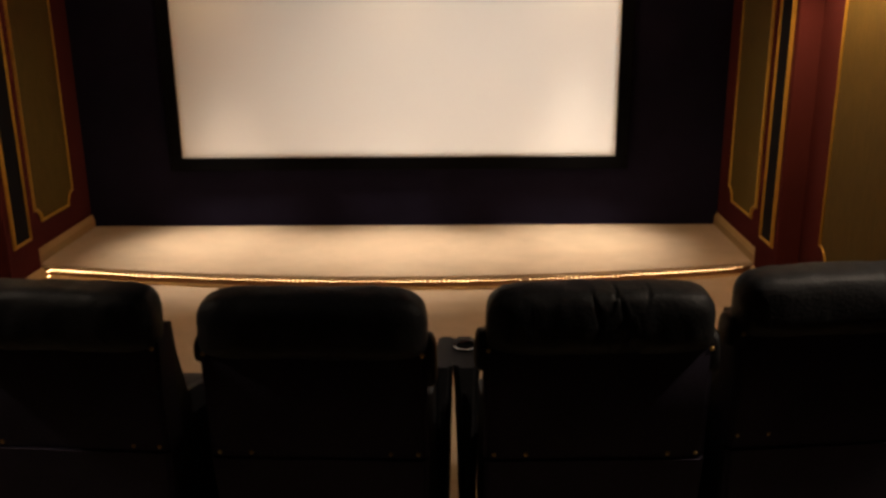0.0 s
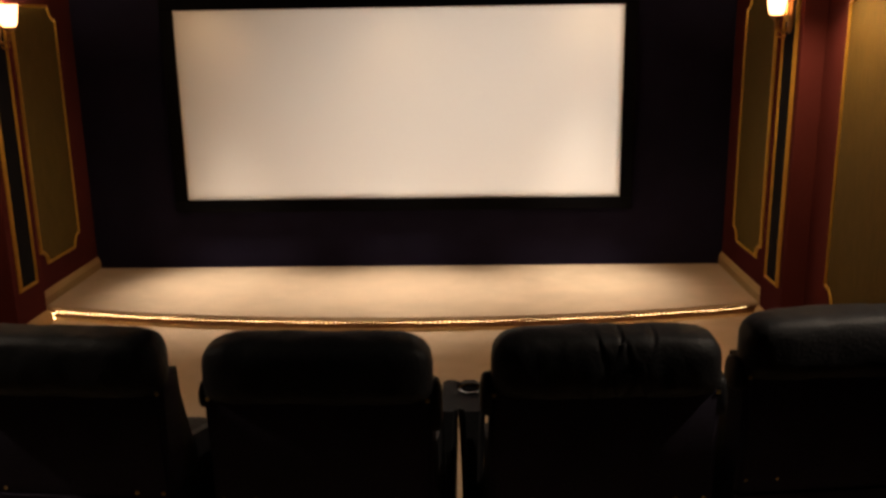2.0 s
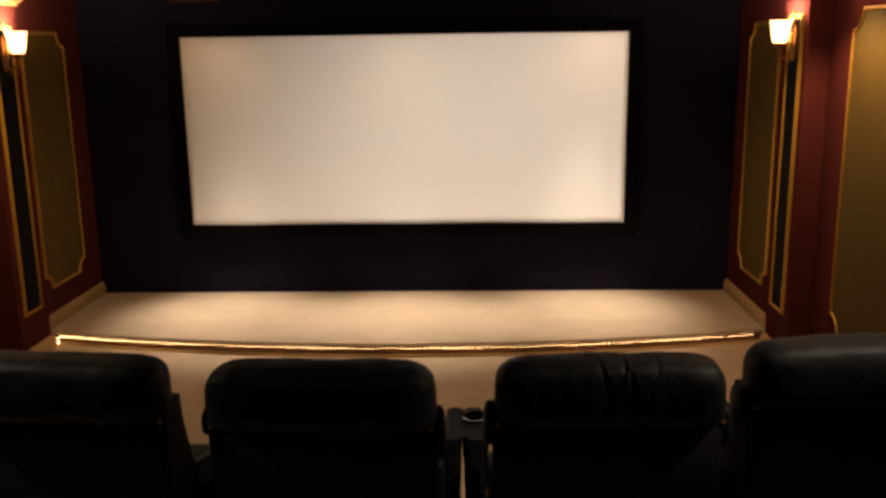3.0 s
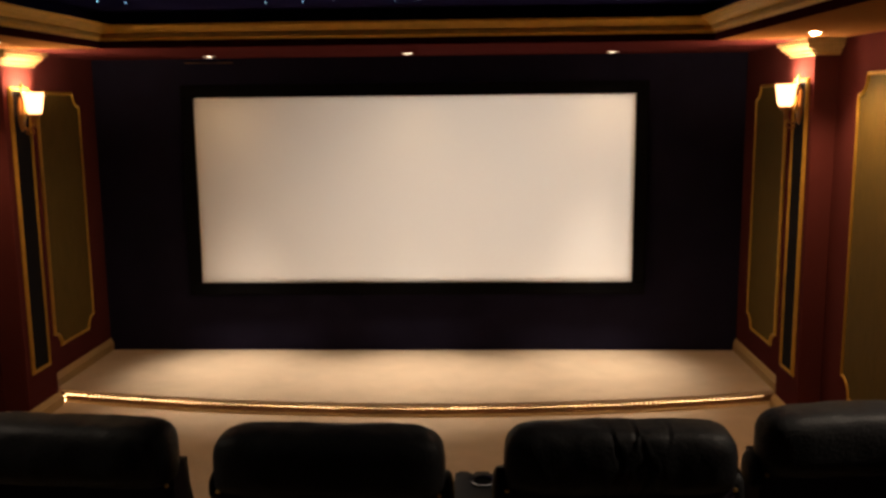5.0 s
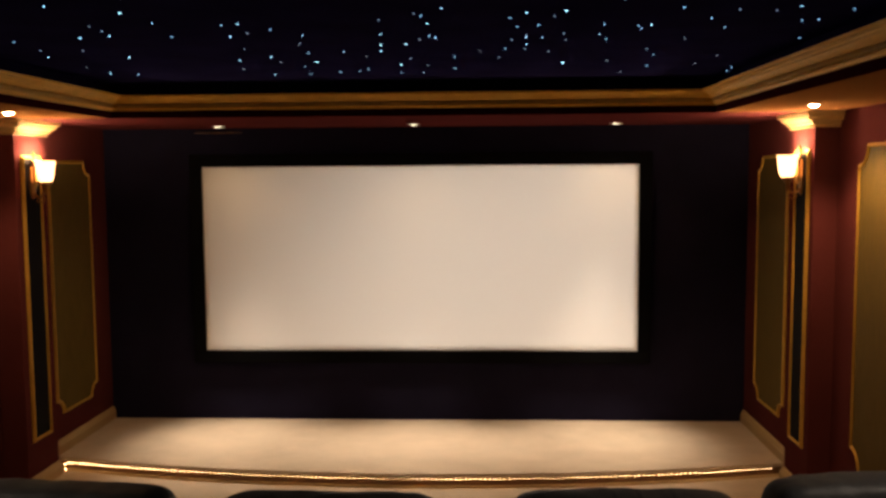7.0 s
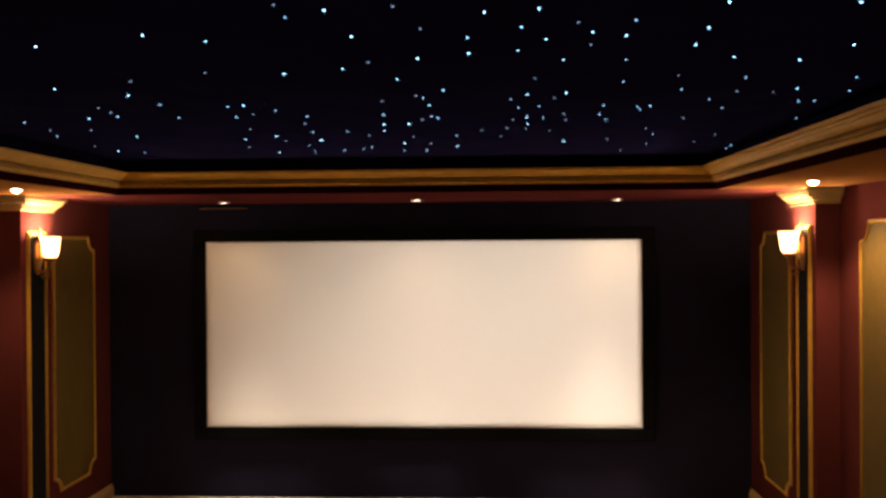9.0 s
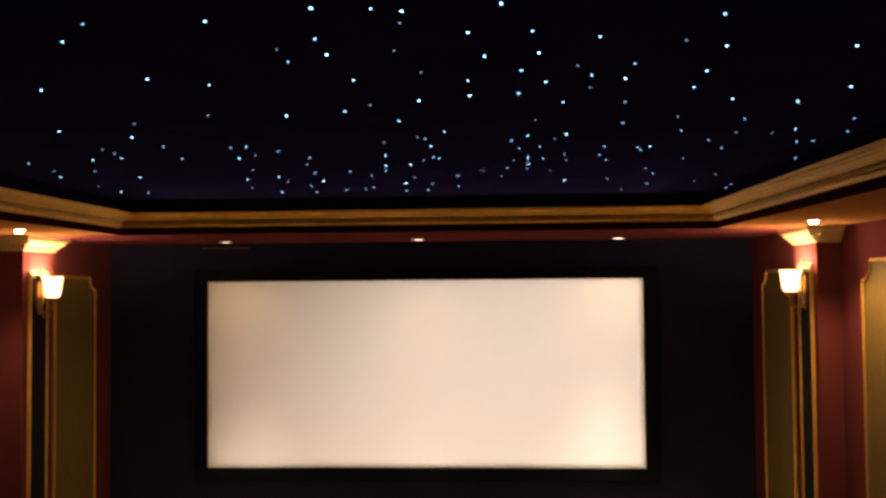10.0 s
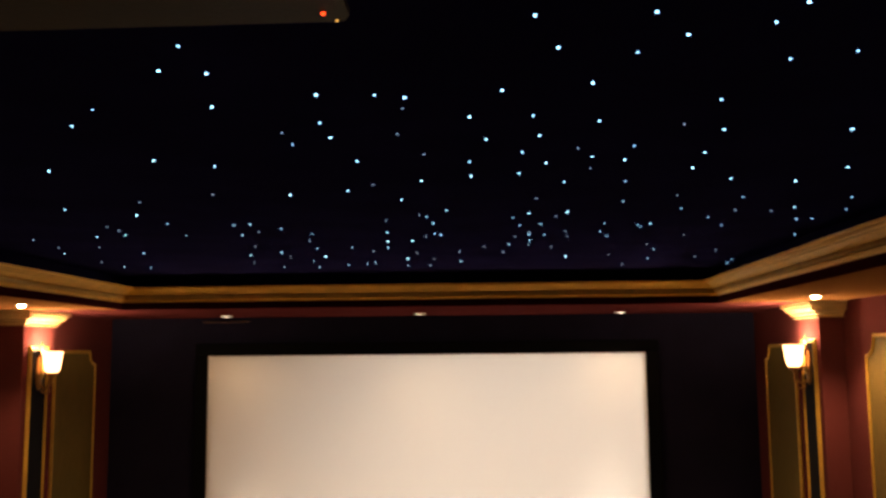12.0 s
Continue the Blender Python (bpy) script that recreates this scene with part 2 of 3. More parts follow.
# stage: carpeted top with a rounded nosing, brown riser with a bowed front
steps = [XL + (XR - XL) * k / 48 for k in range(49)]
top = [(x, stage_edge(x)) for x in steps]
stage = thing("stage", "low bowed stage covered with beige carpet", "stage", kind="structure")
outline = [(x, y + 0.016, 0.0) for x, y in top] + [(XR, YF, 0.0), (XL, YF, 0.0)]
part("riser", slab(outline, (0, 0, STAGE - 0.022)), RISER, stage, "brown stained bowed riser")
outline = [(x, y + 0.006, STAGE - 0.021) for x, y in top] + [(XR, YF, STAGE - 0.021), (XL, YF, STAGE - 0.021)]
bm = slab(outline, (0, 0, 0.021))
front = [e for e in bm.edges if all(v.co.z > STAGE - 0.001 and v.co.y < 4.5 for v in e.verts) and abs(e.verts[0].co.x - e.verts[1].co.x) > 0.01]
bmesh.ops.bevel(bm, geom=front, offset=0.009, segments=3, affect="EDGES")
part("tread", bm, CARPET, stage, "beige carpeted stage top")
foot = [(x, y + 0.015, 0.0) for x, y in top]
part("foot_trim", sweep(foot, [(0, 0), (0.012, 0), (0.012, 0.006), (0.006, 0.012), (0, 0.012)], (0, 0, 1)), CREAM, stage)

# rope light under the nosing, turned down at its west end
rope = thing("rope_light", "clear rope light glowing warm under the stage nosing", "rope light")
line = [(XL + 0.075, stage_edge(XL + 0.07) - 0.002, z) for z in (0.010, 0.026, 0.042)]
line += [(x, stage_edge(x) + 0.002, STAGE - 0.029) for x in (XL + 0.085 + (XR - XL - 0.17) * k / 60 for k in range(61))]
CLEAR = material("clear_rope_plastic", (0.75, 0.55, 0.3), 0.25, spread=0.05, scale=30, grain=300, bump=0.02)
CLEAR.node_tree.nodes["Principled BSDF"].inputs["Transmission Weight"].default_value = 0.9
ends = [Vector(p) for p in line]
bm = bmesh.new()
bmesh.ops.create_icosphere(bm, subdivisions=1, radius=1)
first = part("bulb", bm, BULBS, rope, "tiny warm bulb")
gap, carry, count = 0.028, 0.0, 0
for a, b in zip(ends, ends[1:]):
    far = (b - a).length
    while carry < far:
        p = a.lerp(b, carry / far)
        west = max(0.0, 1 - (p.x - XL) / 0.9)
        size = max(0.0018, 0.0025 + 0.0012 * noise.noise((p.x * 2.3, 0, 0)) + 0.0006 * random.random() + 0.0006 * west)
        ob = new("bulb", first.data) if count else first
        ob.parent = rope
        ob.location, ob.scale = p, (size * (1.1 + 1.2 * west), size, size)
        carry += gap
        count += 1
    carry -= far
part("sleeve", tube([p + Vector((0, 0.012, 0)) for p in ends], 0.0032), CLEAR, rope, "clear plastic sleeve")

# ---- screen ----
screen = thing("projection_screen", "wide white projection screen in a black velvet frame", "projection screen")
part("screen_cloth", block(SX0 - 0.01, SX1 + 0.01, 5.074, 5.08, SZ0 - 0.01, SZ1 + 0.01), SCREEN, screen, "blank matt white screen cloth")
F = 0.085
for x0, x1, z0, z1 in ((SX0 - F, SX1 + F, SZ1, SZ1 + F), (SX0 - F, SX1 + F, SZ0 - F, SZ0), (SX0 - F, SX0, SZ0, SZ1), (SX1, SX1 + F, SZ0, SZ1)):
    part("frame_bar", block(x0, x1, 5.055, 5.10, z0, z1, 0.006), VELVET, screen, "black velvet frame bar")

structure("trim", block(-1.67, -1.34, 5.085, 5.098, 2.090, 2.095, 0.002), BRONZE, "thin gold strip at the head of the black wall", "trim")

# ---- wall panels ----
MOULD = [(-0.010, 0.0), (0.010, 0.0), (0.010, 0.006), (0.006, 0.010), (0.003, 0.009), (0.000, 0.013), (-0.005, 0.016), (-0.009, 0.012), (-0.010, 0.006)]


def scooped(y0, y1, z0, z1, r, x):
    """Outline of a panel with scooped corners, on a wall at x."""
    pts = []
    for cy, cz, a0 in ((y0, z0, 90), (y1, z0, 180), (y1, z1, 270), (y0, z1, 0)):
        arc = [(cy + r * math.cos(radians(a0 - 90 * k / 6)), cz + r * math.sin(radians(a0 - 90 * k / 6))) for k in range(7)]
        pts += arc
    return [(x, y, z) for y, z in pts]


def wall_panel(x, y0, y1, z0, z1, side, r=0.085):
    """side: 1 where the room lies on the +x side of the wall."""
    ob = thing("wall_panel", "olive gold grasscloth panel in a gold moulding with scooped corners", "wall panel", (0, 0, 0), group="wall panels")
    path = scooped(y0, y1, z0, z1, r, x)
    part("cloth", slab(path, (side * 0.005, 0, 0)), CLOTH, ob, "olive gold grasscloth")
    if side < 0:
        path = path[::-1]
    part("moulding", sweep(path, MOULD, (side, 0, 0), closed=True), GOLD, ob, "gold painted panel moulding")
    return ob


wall_panel(XL, 4.265, 4.832, 0.325, 1.892, 1)
wall_panel(XR, 4.27, 4.842, 0.325, 1.892, -1)
for k in range(3):
    wall_panel(RL, 3.485 - 1.75 * k - 1.45, 3.485 - 1.75 * k, 0.300, 1.928, 1, 0.10)
    wall_panel(RR, 3.485 - 1.75 * k - 1.45, 3.485 - 1.75 * k, 0.300, 1.928, -1, 0.10)


# ---- columns ----
CAP = [(0.0, 0.0), (0.010, 0.0), (0.014, 0.004), (0.010, 0.009), (0.006, 0.013), (0.014, 0.016), (0.028, 0.021), (0.028, 0.027), (0.020, 0.029), (0.036, 0.036),
       (0.050, 0.049), (0.052, 0.056), (0.046, 0.059), (0.066, 0.063), (0.066, 0.074), (0.058, 0.077), (0.070, 0.080), (0.070, 0.085), (0.0, 0.085)]
BASE = [(0.0, 0.0), (0.020, 0.0), (0.020, 0.052), (0.014, 0.060), (0.014, 0.066), (0.009, 0.076), (0.004, 0.084), (0.0, 0.085)]


def column(side):
    """side: 1 on the west wall, whose room lies to +x."""
    face, wall, back = (CL, RL, XL) if side > 0 else (CR, RR, XR)
    ob = thing("column", "square maroon column with a gold-edged black inlay", "column", (wall, CY0, 0), group="columns")
    low, high = sorted((wall, face))
    mid = (CY0 + CY1) / 2

    def own(name, bm, mat, label="", smooth=False):
        p = part(name, bm, mat, ob, label, smooth)
        p.location = (-wall, -CY0, 0)
        return p
    own("shaft", block(low, high, CY0, CY1, 0, SOFFIT, 0.003), MAROON, "maroon painted shaft")
    around = [(wall, CY0), (face, CY0), (face, CY1), (back, CY1)]
    if side < 0:
        around = around[::-1]
    own("capital", sweep([(x, y, SOFFIT - 0.0855) for x, y in around], CAP, (0, 0, 1)), CREAM_GOLD, "carved cream and gold capital")
    own("base_moulding", sweep([(x, y, 0) for x, y in around], BASE, (0, 0, 1)), CREAM, "cream base moulding")
    bm = bmesh.new()
    for k in range(11):
        x = low + 0.002 + (high - low + 0.050) * k / 10 - (0.050 if side < 0 else 0)
        block(x - 0.006, x + 0.006, CY0 - 0.054, CY0 - 0.030, SOFFIT - 0.050, SOFFIT - 0.026, 0.003, 1, bm)
    own("carving", bm, CREAM_GOLD, "small carved blocks")
    y0, y1, z0, z1 = mid - 0.110, mid + 0.092, 0.290, 1.912
    own("inlay", block(min(face, face + side * 0.004), max(face, face + side * 0.004), y0, y1, z0, z1), INLAY, "black inlay panel")
    path = [(face, y0, z0), (face, y1, z0), (face, y1, z1), (face, y0, z1)]
    if side < 0:
        path = path[::-1]
    own("inlay_moulding", sweep(path, MOULD, (side, 0, 0), closed=True), GOLD, "gold moulding round the inlay")
    return ob


column(1)
column(-1)

# baseboards on the stage and along the side walls
for side, x, y0, y1, z in ((1, XL, CY1, YF, STAGE), (-1, XR, CY1, YF, STAGE), (1, RL, YB, CY0, 0.0), (-1, RR, YB, CY0, 0.0)):
    path = [(x, y1, z), (x, y0, z)] if side < 0 else [(x, y0, z), (x, y1, z)]
    structure("baseboard", sweep(path, BASE, (0, 0, 1)), CREAM, "cream stepped baseboard along the side wall", "baseboard")

# ---- crown moulding round the tray ----
CROWN = [(0.0, 0.0), (0.012, 0.0), (0.017, 0.005), (0.022, 0.010), (0.034, 0.012), (0.034, 0.015), (0.024, 0.017), (0.026, 0.036), (0.040, 0.038), (0.047, 0.042),
         (0.056, 0.048), (0.064, 0.056), (0.074, 0.059), (0.080, 0.065), (0.096, 0.068), (0.100, 0.0795), (0.0, 0.0795)]
z = CEIL - 0.080
ring = [(TX0, TY0, z), (TX0, TY1, z), (TX1, TY1, z), (TX1, TY0, z)]
crown = tagged(part("crown_moulding", sweep(ring, CROWN, (0, 0, 1), closed=True), CROWN_GOLD), "gold crown moulding with a bead row round the tray", "crown moulding", kind="structure")
beads = []
for a, b in zip(ring, ring[1:] + ring[:1]):
    a, b = Vector(a), Vector(b)
    way = (b - a).normalized()
    out = way.cross(Vector((0, 0, 1)))
    count = int(((b - a).length - 0.12) / 0.0185)
    for k in range(count):
        p = a + way * (0.06 + 0.0185 * k) + out * 0.033 + Vector((0, 0, 0.0265))
        beads.append(p)
ball = bmesh.new()
bmesh.ops.create_icosphere(ball, subdivisions=1, radius=1)
corners = [v.co.copy() for v in ball.verts]
faces = [[v.index for v in f.verts] for f in ball.faces]
ball.free()
bm = bmesh.new()
for p in beads:
    vs = [bm.verts.new(p + Vector((c.x * 0.0082, c.y * 0.0082, c.z * 0.0110))) for c in corners]
    for f in faces:
        bm.faces.new([vs[k] for k in f])
part("bead_row", bm, BEAD_GOLD, crown, "row of small gold beads", smooth=True)


# ---- lamps that show ----
def downlight(x, y, group, drop=0.0, wide=0.027):
    ob = thing("downlight", "small round recessed downlight, lit, in the soffit", "downlight", (x, y, SOFFIT), group=group)
    part("trim_ring", lathe([(wide + 0.002, -0.001), (wide + 0.014, -0.001), (wide + 0.014, -0.004), (wide + 0.011, -0.007), (wide + 0.004, -0.006), (wide + 0.002, -0.001)], 28), TRIM_WHITE, ob, "white trim ring", True)
    part("lens", lathe([(wide, -0.0015), (wide, -0.004 - drop), (wide * 0.8, -0.006 - drop * 1.5), (0.0001, -0.007 - drop * 1.8)], 24), COLUMN_LENS if drop else LENS, ob, "glowing lens", True)
    return ob


for x, y in FRONT_SPOTS:
    downlight(x, y, "downlights over the stage")
for x, y in COLUMN_SPOTS:
    downlight(x, y, "downlights before the columns", 0.005, 0.019)


# fittings for the assumed lamps beside the seats, out of view
for x, y in UNSEEN_SPOTS:
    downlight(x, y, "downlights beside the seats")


def sconce(face, side):
    ob = thing("wall_sconce", "bronze scrolled sconce with a lit frosted amber glass shade", "wall sconce", (face + side * 0.004, SCONCE_Y[side], 1.722), group="sconces on the columns")

    def turned(profile, x, z, steps=20):
        return lathe(profile, steps, (side * x, 0, z))
    bm = bmesh.new()
    bmesh.ops.create_uvsphere(bm, u_segments=20, v_segments=12, radius=1, matrix=Matrix.Translation((side * 0.004, 0, 0.05)) @ Matrix.Diagonal((0.016, 0.038, 0.10, 1)))
    part("backplate", bm, BRONZE, ob, "oval bronze backplate", True)
    bm = bmesh.new()
    bmesh.ops.create_uvsphere(bm, u_segments=14, v_segments=8, radius=1, matrix=Matrix.Translation((side * 0.02, 0, 0.06)) @ Matrix.Diagonal((0.014, 0.016, 0.05, 1)))
    part("leaf", bm, BRASS, ob, "gilt leaf boss", True)
    arm = [(side * (0.010 + 0.073 * k / 16), 0, -0.035 * math.sin(math.pi * k / 16) - 0.012 + 0.055 * (k / 16) ** 3) for k in range(17)]
    part("arm", tube(arm, lambda f: 0.0075 - 0.002 * f), BRONZE, ob, "curved bronze arm", True)
    scroll = []
    for k in range(26):
        a = 0.3 + 4.6 * k / 25
        r = 0.030 - 0.020 * k / 25
        scroll.append((side * (0.052 - r * math.cos(a)), 0, -0.045 - r * math.sin(a) * 0.9))
    part("scroll", tube(scroll, lambda f: 0.005 - 0.002 * f), BRONZE, ob, "bronze scroll", True)
    part("cup", turned([(0.006, 0.010), (0.010, 0.022), (0.020, 0.030), (0.034, 0.040), (0.036, 0.048), (0.030, 0.050)], 0.080, 0.0), BRONZE, ob, "bronze shade holder", True)
    part("finial", turned([(0.0001, -0.030), (0.006, -0.024), (0.009, -0.014), (0.005, -0.004), (0.008, 0.006), (0.006, 0.012)], 0.080, 0.0, 14), BRONZE, ob, "bronze drop finial", True)
    part("spire", turned([(0.006, 0.0), (0.009, 0.02), (0.005, 0.045), (0.009, 0.06), (0.004, 0.075), (0.0001, 0.085)], 0.016, 0.145, 12), BRONZE, ob, "slender bronze top finial", True)
    curl = []
    for k in range(29):
        f = k / 28
        a = 2.1 * math.pi * f
        r = 0.020 - 0.011 * f
        curl.append((side * (0.030 + 0.012 * f - r * math.cos(a) * 0.7), 0.0, 0.085 + 0.085 * f + r * math.sin(a)))
    part("gilt_scroll", tube(curl, lambda f: 0.0055 - 0.0025 * f), BRASS, ob, "gilt scroll beside the shade", True)
    shade = [(0.028, 0.050), (0.040, 0.057), (0.047, 0.075), (0.052, 0.105), (0.056, 0.140), (0.060, 0.170), (0.064, 0.185), (0.060, 0.185),
             (0.056, 0.170), (0.052, 0.140), (0.048, 0.105), (0.043, 0.077), (0.026, 0.058)]
    part("shade", turned([(r * 0.9, 0.05 + (z - 0.05) * 0.88) for r, z in shade], 0.080, 0.0, 28), SHADE, ob, "frosted amber glass bell shade, lit", True)
    return ob


sconce(CL, 1)
sconce(CR, -1)

# ---- star lights ----
dome = bmesh.new()
bmesh.ops.create_icosphere(dome, subdivisions=1, radius=1)
star_mesh = {}
for key, mat in STAR_GLOW.items():
    me = bpy.data.meshes.new("star_light")
    dome.to_mesh(me)
    me.materials.append(mat)
    star_mesh[key] = me
dome.free()

BRIGHT_STARS = [-0.17, 0.21, -0.10, 0.23, 0.05, 0.36, -0.42, 0.85, -0.71, 0.94, -0.21, 1.32, -0.77, 1.63, -0.15, 0.42, 0.02, 0.67, 0.31, 0.53, 0.34, 0.71, 0.45, 0.69,
                0.48, 0.96, 0.30, 1.10, 0.17, 1.15, 0.04, 0.90, 0.52, 0.33, 0.37, 0.36, 0.20, 0.39, 0.66, 0.94, 0.83, 0.88, 0.82, 0.67, 1.08, 0.69,
                1.22, 1.08, 1.15, 1.25, 0.84, 1.05, -0.06, 2.39, -0.04, 3.03, 0.04, 2.37, -0.40, 2.89, 0.59, 1.71, 0.69, 3.03, 0.41, 0.02, 0.45, 0.15,
                0.57, 0.02, 0.63, 0.11, 0.76, 0.00]
MEDIUM_STARS = [-0.46, 0.53, 0.02, 0.55, 0.15, 0.37, 0.30, 0.93, 0.42, 1.08, 0.54, 1.20, 0.42, 0.84, 0.43, 0.53, 0.58, 0.90, 0.56, 0.58, 0.76, 0.45, 0.97, 1.20, 0.09,
                1.43, -0.04, 1.27, -0.30, 0.92, -0.94, 1.50, 1.29, 1.69, -1.11, 2.11, -0.99, 2.08, -1.48, 2.62, -1.15, 2.66, -1.47, 3.23, -0.57, 2.13,
                -0.47, 1.86, -0.72, 2.80, -0.56, 2.71, -0.70, 3.37, -0.03, 2.12, -0.08, 2.57, 0.20, 3.19, 0.50, 2.42, 0.49, 2.25, 0.21, 1.63, 0.15,
                1.91, 0.47, 1.73, 0.90, 2.00, -0.10, 0.10, 0.57, 0.18, 0.74, 0.07, 0.90, 0.20, 0.81, 0.23]
SMALL_STARS = [-0.37, 0.42, -0.07, 0.72, -0.53, 1.88, -0.39, 1.98, -0.31, 2.13, -0.38, 2.59, -0.49, 3.07, -0.52, 3.37, -0.23, 2.57, -0.21, 3.19, -0.26, 3.26, -0.36,
               3.30, -0.07, 3.37, 0.14, 1.76, 0.14, 2.18, 0.16, 2.21, 0.16, 2.23, 0.21, 2.77, 0.04, 3.36, 0.42, 1.82, 0.45, 2.00, 0.42, 2.54, 0.55,
               2.26, 0.52, 1.97, 0.74, 1.98, 0.75, 2.19, 0.79, 2.32, 0.86, 2.02, 0.88, 2.08, 1.05, 2.79, 1.09, 3.18, 0.94, 1.68, 1.08, 1.49, 1.07,
               1.88, 1.16, 2.07, 1.53, 3.45, 1.51, 3.29, 1.51, 2.36, 1.38, 1.95, 1.43, 1.94, 1.47, 1.75, 1.40, 1.52, 0.74, 1.53, 0.66, 0.80, 0.70,
               1.21, -1.39, 2.18, -1.36, 3.30, -0.74, 1.82, -0.78, 2.12]
FAINT_STARS = [-0.61, 2.47, -0.97, 1.87, -0.97, 1.97, -1.48, 2.99, -1.41, 2.42, -1.25, 2.44, -0.67, 1.40, -0.42, 1.29, -0.07, 0.62, -0.49, 2.06, -0.79, 3.13, -0.56,
               2.89, -0.36, 2.33, 0.04, 1.19, -0.00, 1.82, 0.16, 0.65, 0.19, 0.46, 0.20, 0.84, -0.16, 2.72, 0.12, 1.72, 0.02, 2.81, 0.10, 2.26, 0.08,
               3.07, 0.32, 2.60, 0.48, 1.45, 0.56, 1.80, 0.50, 2.56, 0.44, 2.30, 0.40, 2.81, 0.60, 2.65, 0.62, 2.16, 0.64, 2.32, 0.59, 1.03, 0.54,
               0.81, 0.88, 1.44, 0.73, 0.62, 1.12, 1.73, 1.24, 1.76, 0.99, 2.61, 0.88, 2.98, 1.01, 3.46, 1.33, 2.85, 1.30, 3.13, 1.08, 2.32, 0.49,
               2.19]


def star(x, y, key, size):
    ob = new("star_light", star_mesh[key])
    ob.matrix_world = Matrix.Translation((x, y, STARS)) @ Matrix.Diagonal((size, size, size * 0.7, 1))
    tagged(ob, f"{key} blue-white fibre star light in the black ceiling", "star light", "star lights in the ceiling")


rng = random.Random(11)
for pts, key, small, large in ((BRIGHT_STARS, "bright", 0.0026, 0.0030), (MEDIUM_STARS, "medium", 0.0023, 0.0027), (SMALL_STARS, "small", 0.0022, 0.0025), (FAINT_STARS, "faint", 0.0020, 0.0023)):
    for x, y in zip(pts[::2], pts[1::2]):
        star(x, y, key, rng.uniform(small, large) + 0.0007 * max(0, y))

# ---- projector under the ceiling ----
projector = thing("projector", "dark grey ceiling projector with small indicator lights", "projector", (0.053, -0.905, 2.02))
for name, x0, x1, y0, y1, z0, z1 in (("bottom_panel", -0.225, 0.225, -0.2, 0.2, 0.0, 0.01), ("top_panel", -0.225, 0.225, -0.2, 0.2, 0.14, 0.15), ("side_panel", -0.225, -0.215, -0.2, 0.2, 0.01, 0.14),
                                     ("side_panel", 0.215, 0.225, -0.2, 0.2, 0.01, 0.14), ("rear_panel", -0.215, 0.215, -0.2, -0.19, 0.01, 0.14)):
    part(name, block(x0, x1, y0, y1, z0, z1, 0.003, 1), PLASTIC, projector)
part("mount", lathe([(0.03, 0.148), (0.03, 0.20), (0.06, 0.204), (0.06, STARS - 2.02)], 20), PLASTIC, projector, "ceiling mount")
# the lens gate: a made-up rectangular mask keeping the added beam on the screen
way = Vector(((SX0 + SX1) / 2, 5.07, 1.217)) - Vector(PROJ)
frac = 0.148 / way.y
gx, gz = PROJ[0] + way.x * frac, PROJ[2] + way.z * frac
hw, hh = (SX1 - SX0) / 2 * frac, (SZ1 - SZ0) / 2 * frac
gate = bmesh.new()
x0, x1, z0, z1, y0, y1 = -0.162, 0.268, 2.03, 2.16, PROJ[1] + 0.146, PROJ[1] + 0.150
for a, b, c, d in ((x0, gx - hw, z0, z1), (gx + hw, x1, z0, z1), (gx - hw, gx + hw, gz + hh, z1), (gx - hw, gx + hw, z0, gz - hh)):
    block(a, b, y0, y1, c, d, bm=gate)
hood = part("front_panel", gate, PLASTIC, projector, "dark front panel with a rectangular mask for the added beam")
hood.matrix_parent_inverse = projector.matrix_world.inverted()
bm = bmesh.new()
bmesh.ops.create_uvsphere(bm, u_segments=10, v_segments=6, radius=0.0013, matrix=Matrix.Translation((0.214, 0.185, 0.0)))
part("red_indicator", bm, RED_LED, projector, "small red indicator light")
bm = bmesh.new()
bmesh.ops.create_uvsphere(bm, u_segments=10, v_segments=6, radius=0.0010, matrix=Matrix.Translation((0.219, 0.195, 0.0)))
part("amber_indicator", bm, AMBER_LED, projector, "small amber indicator light")


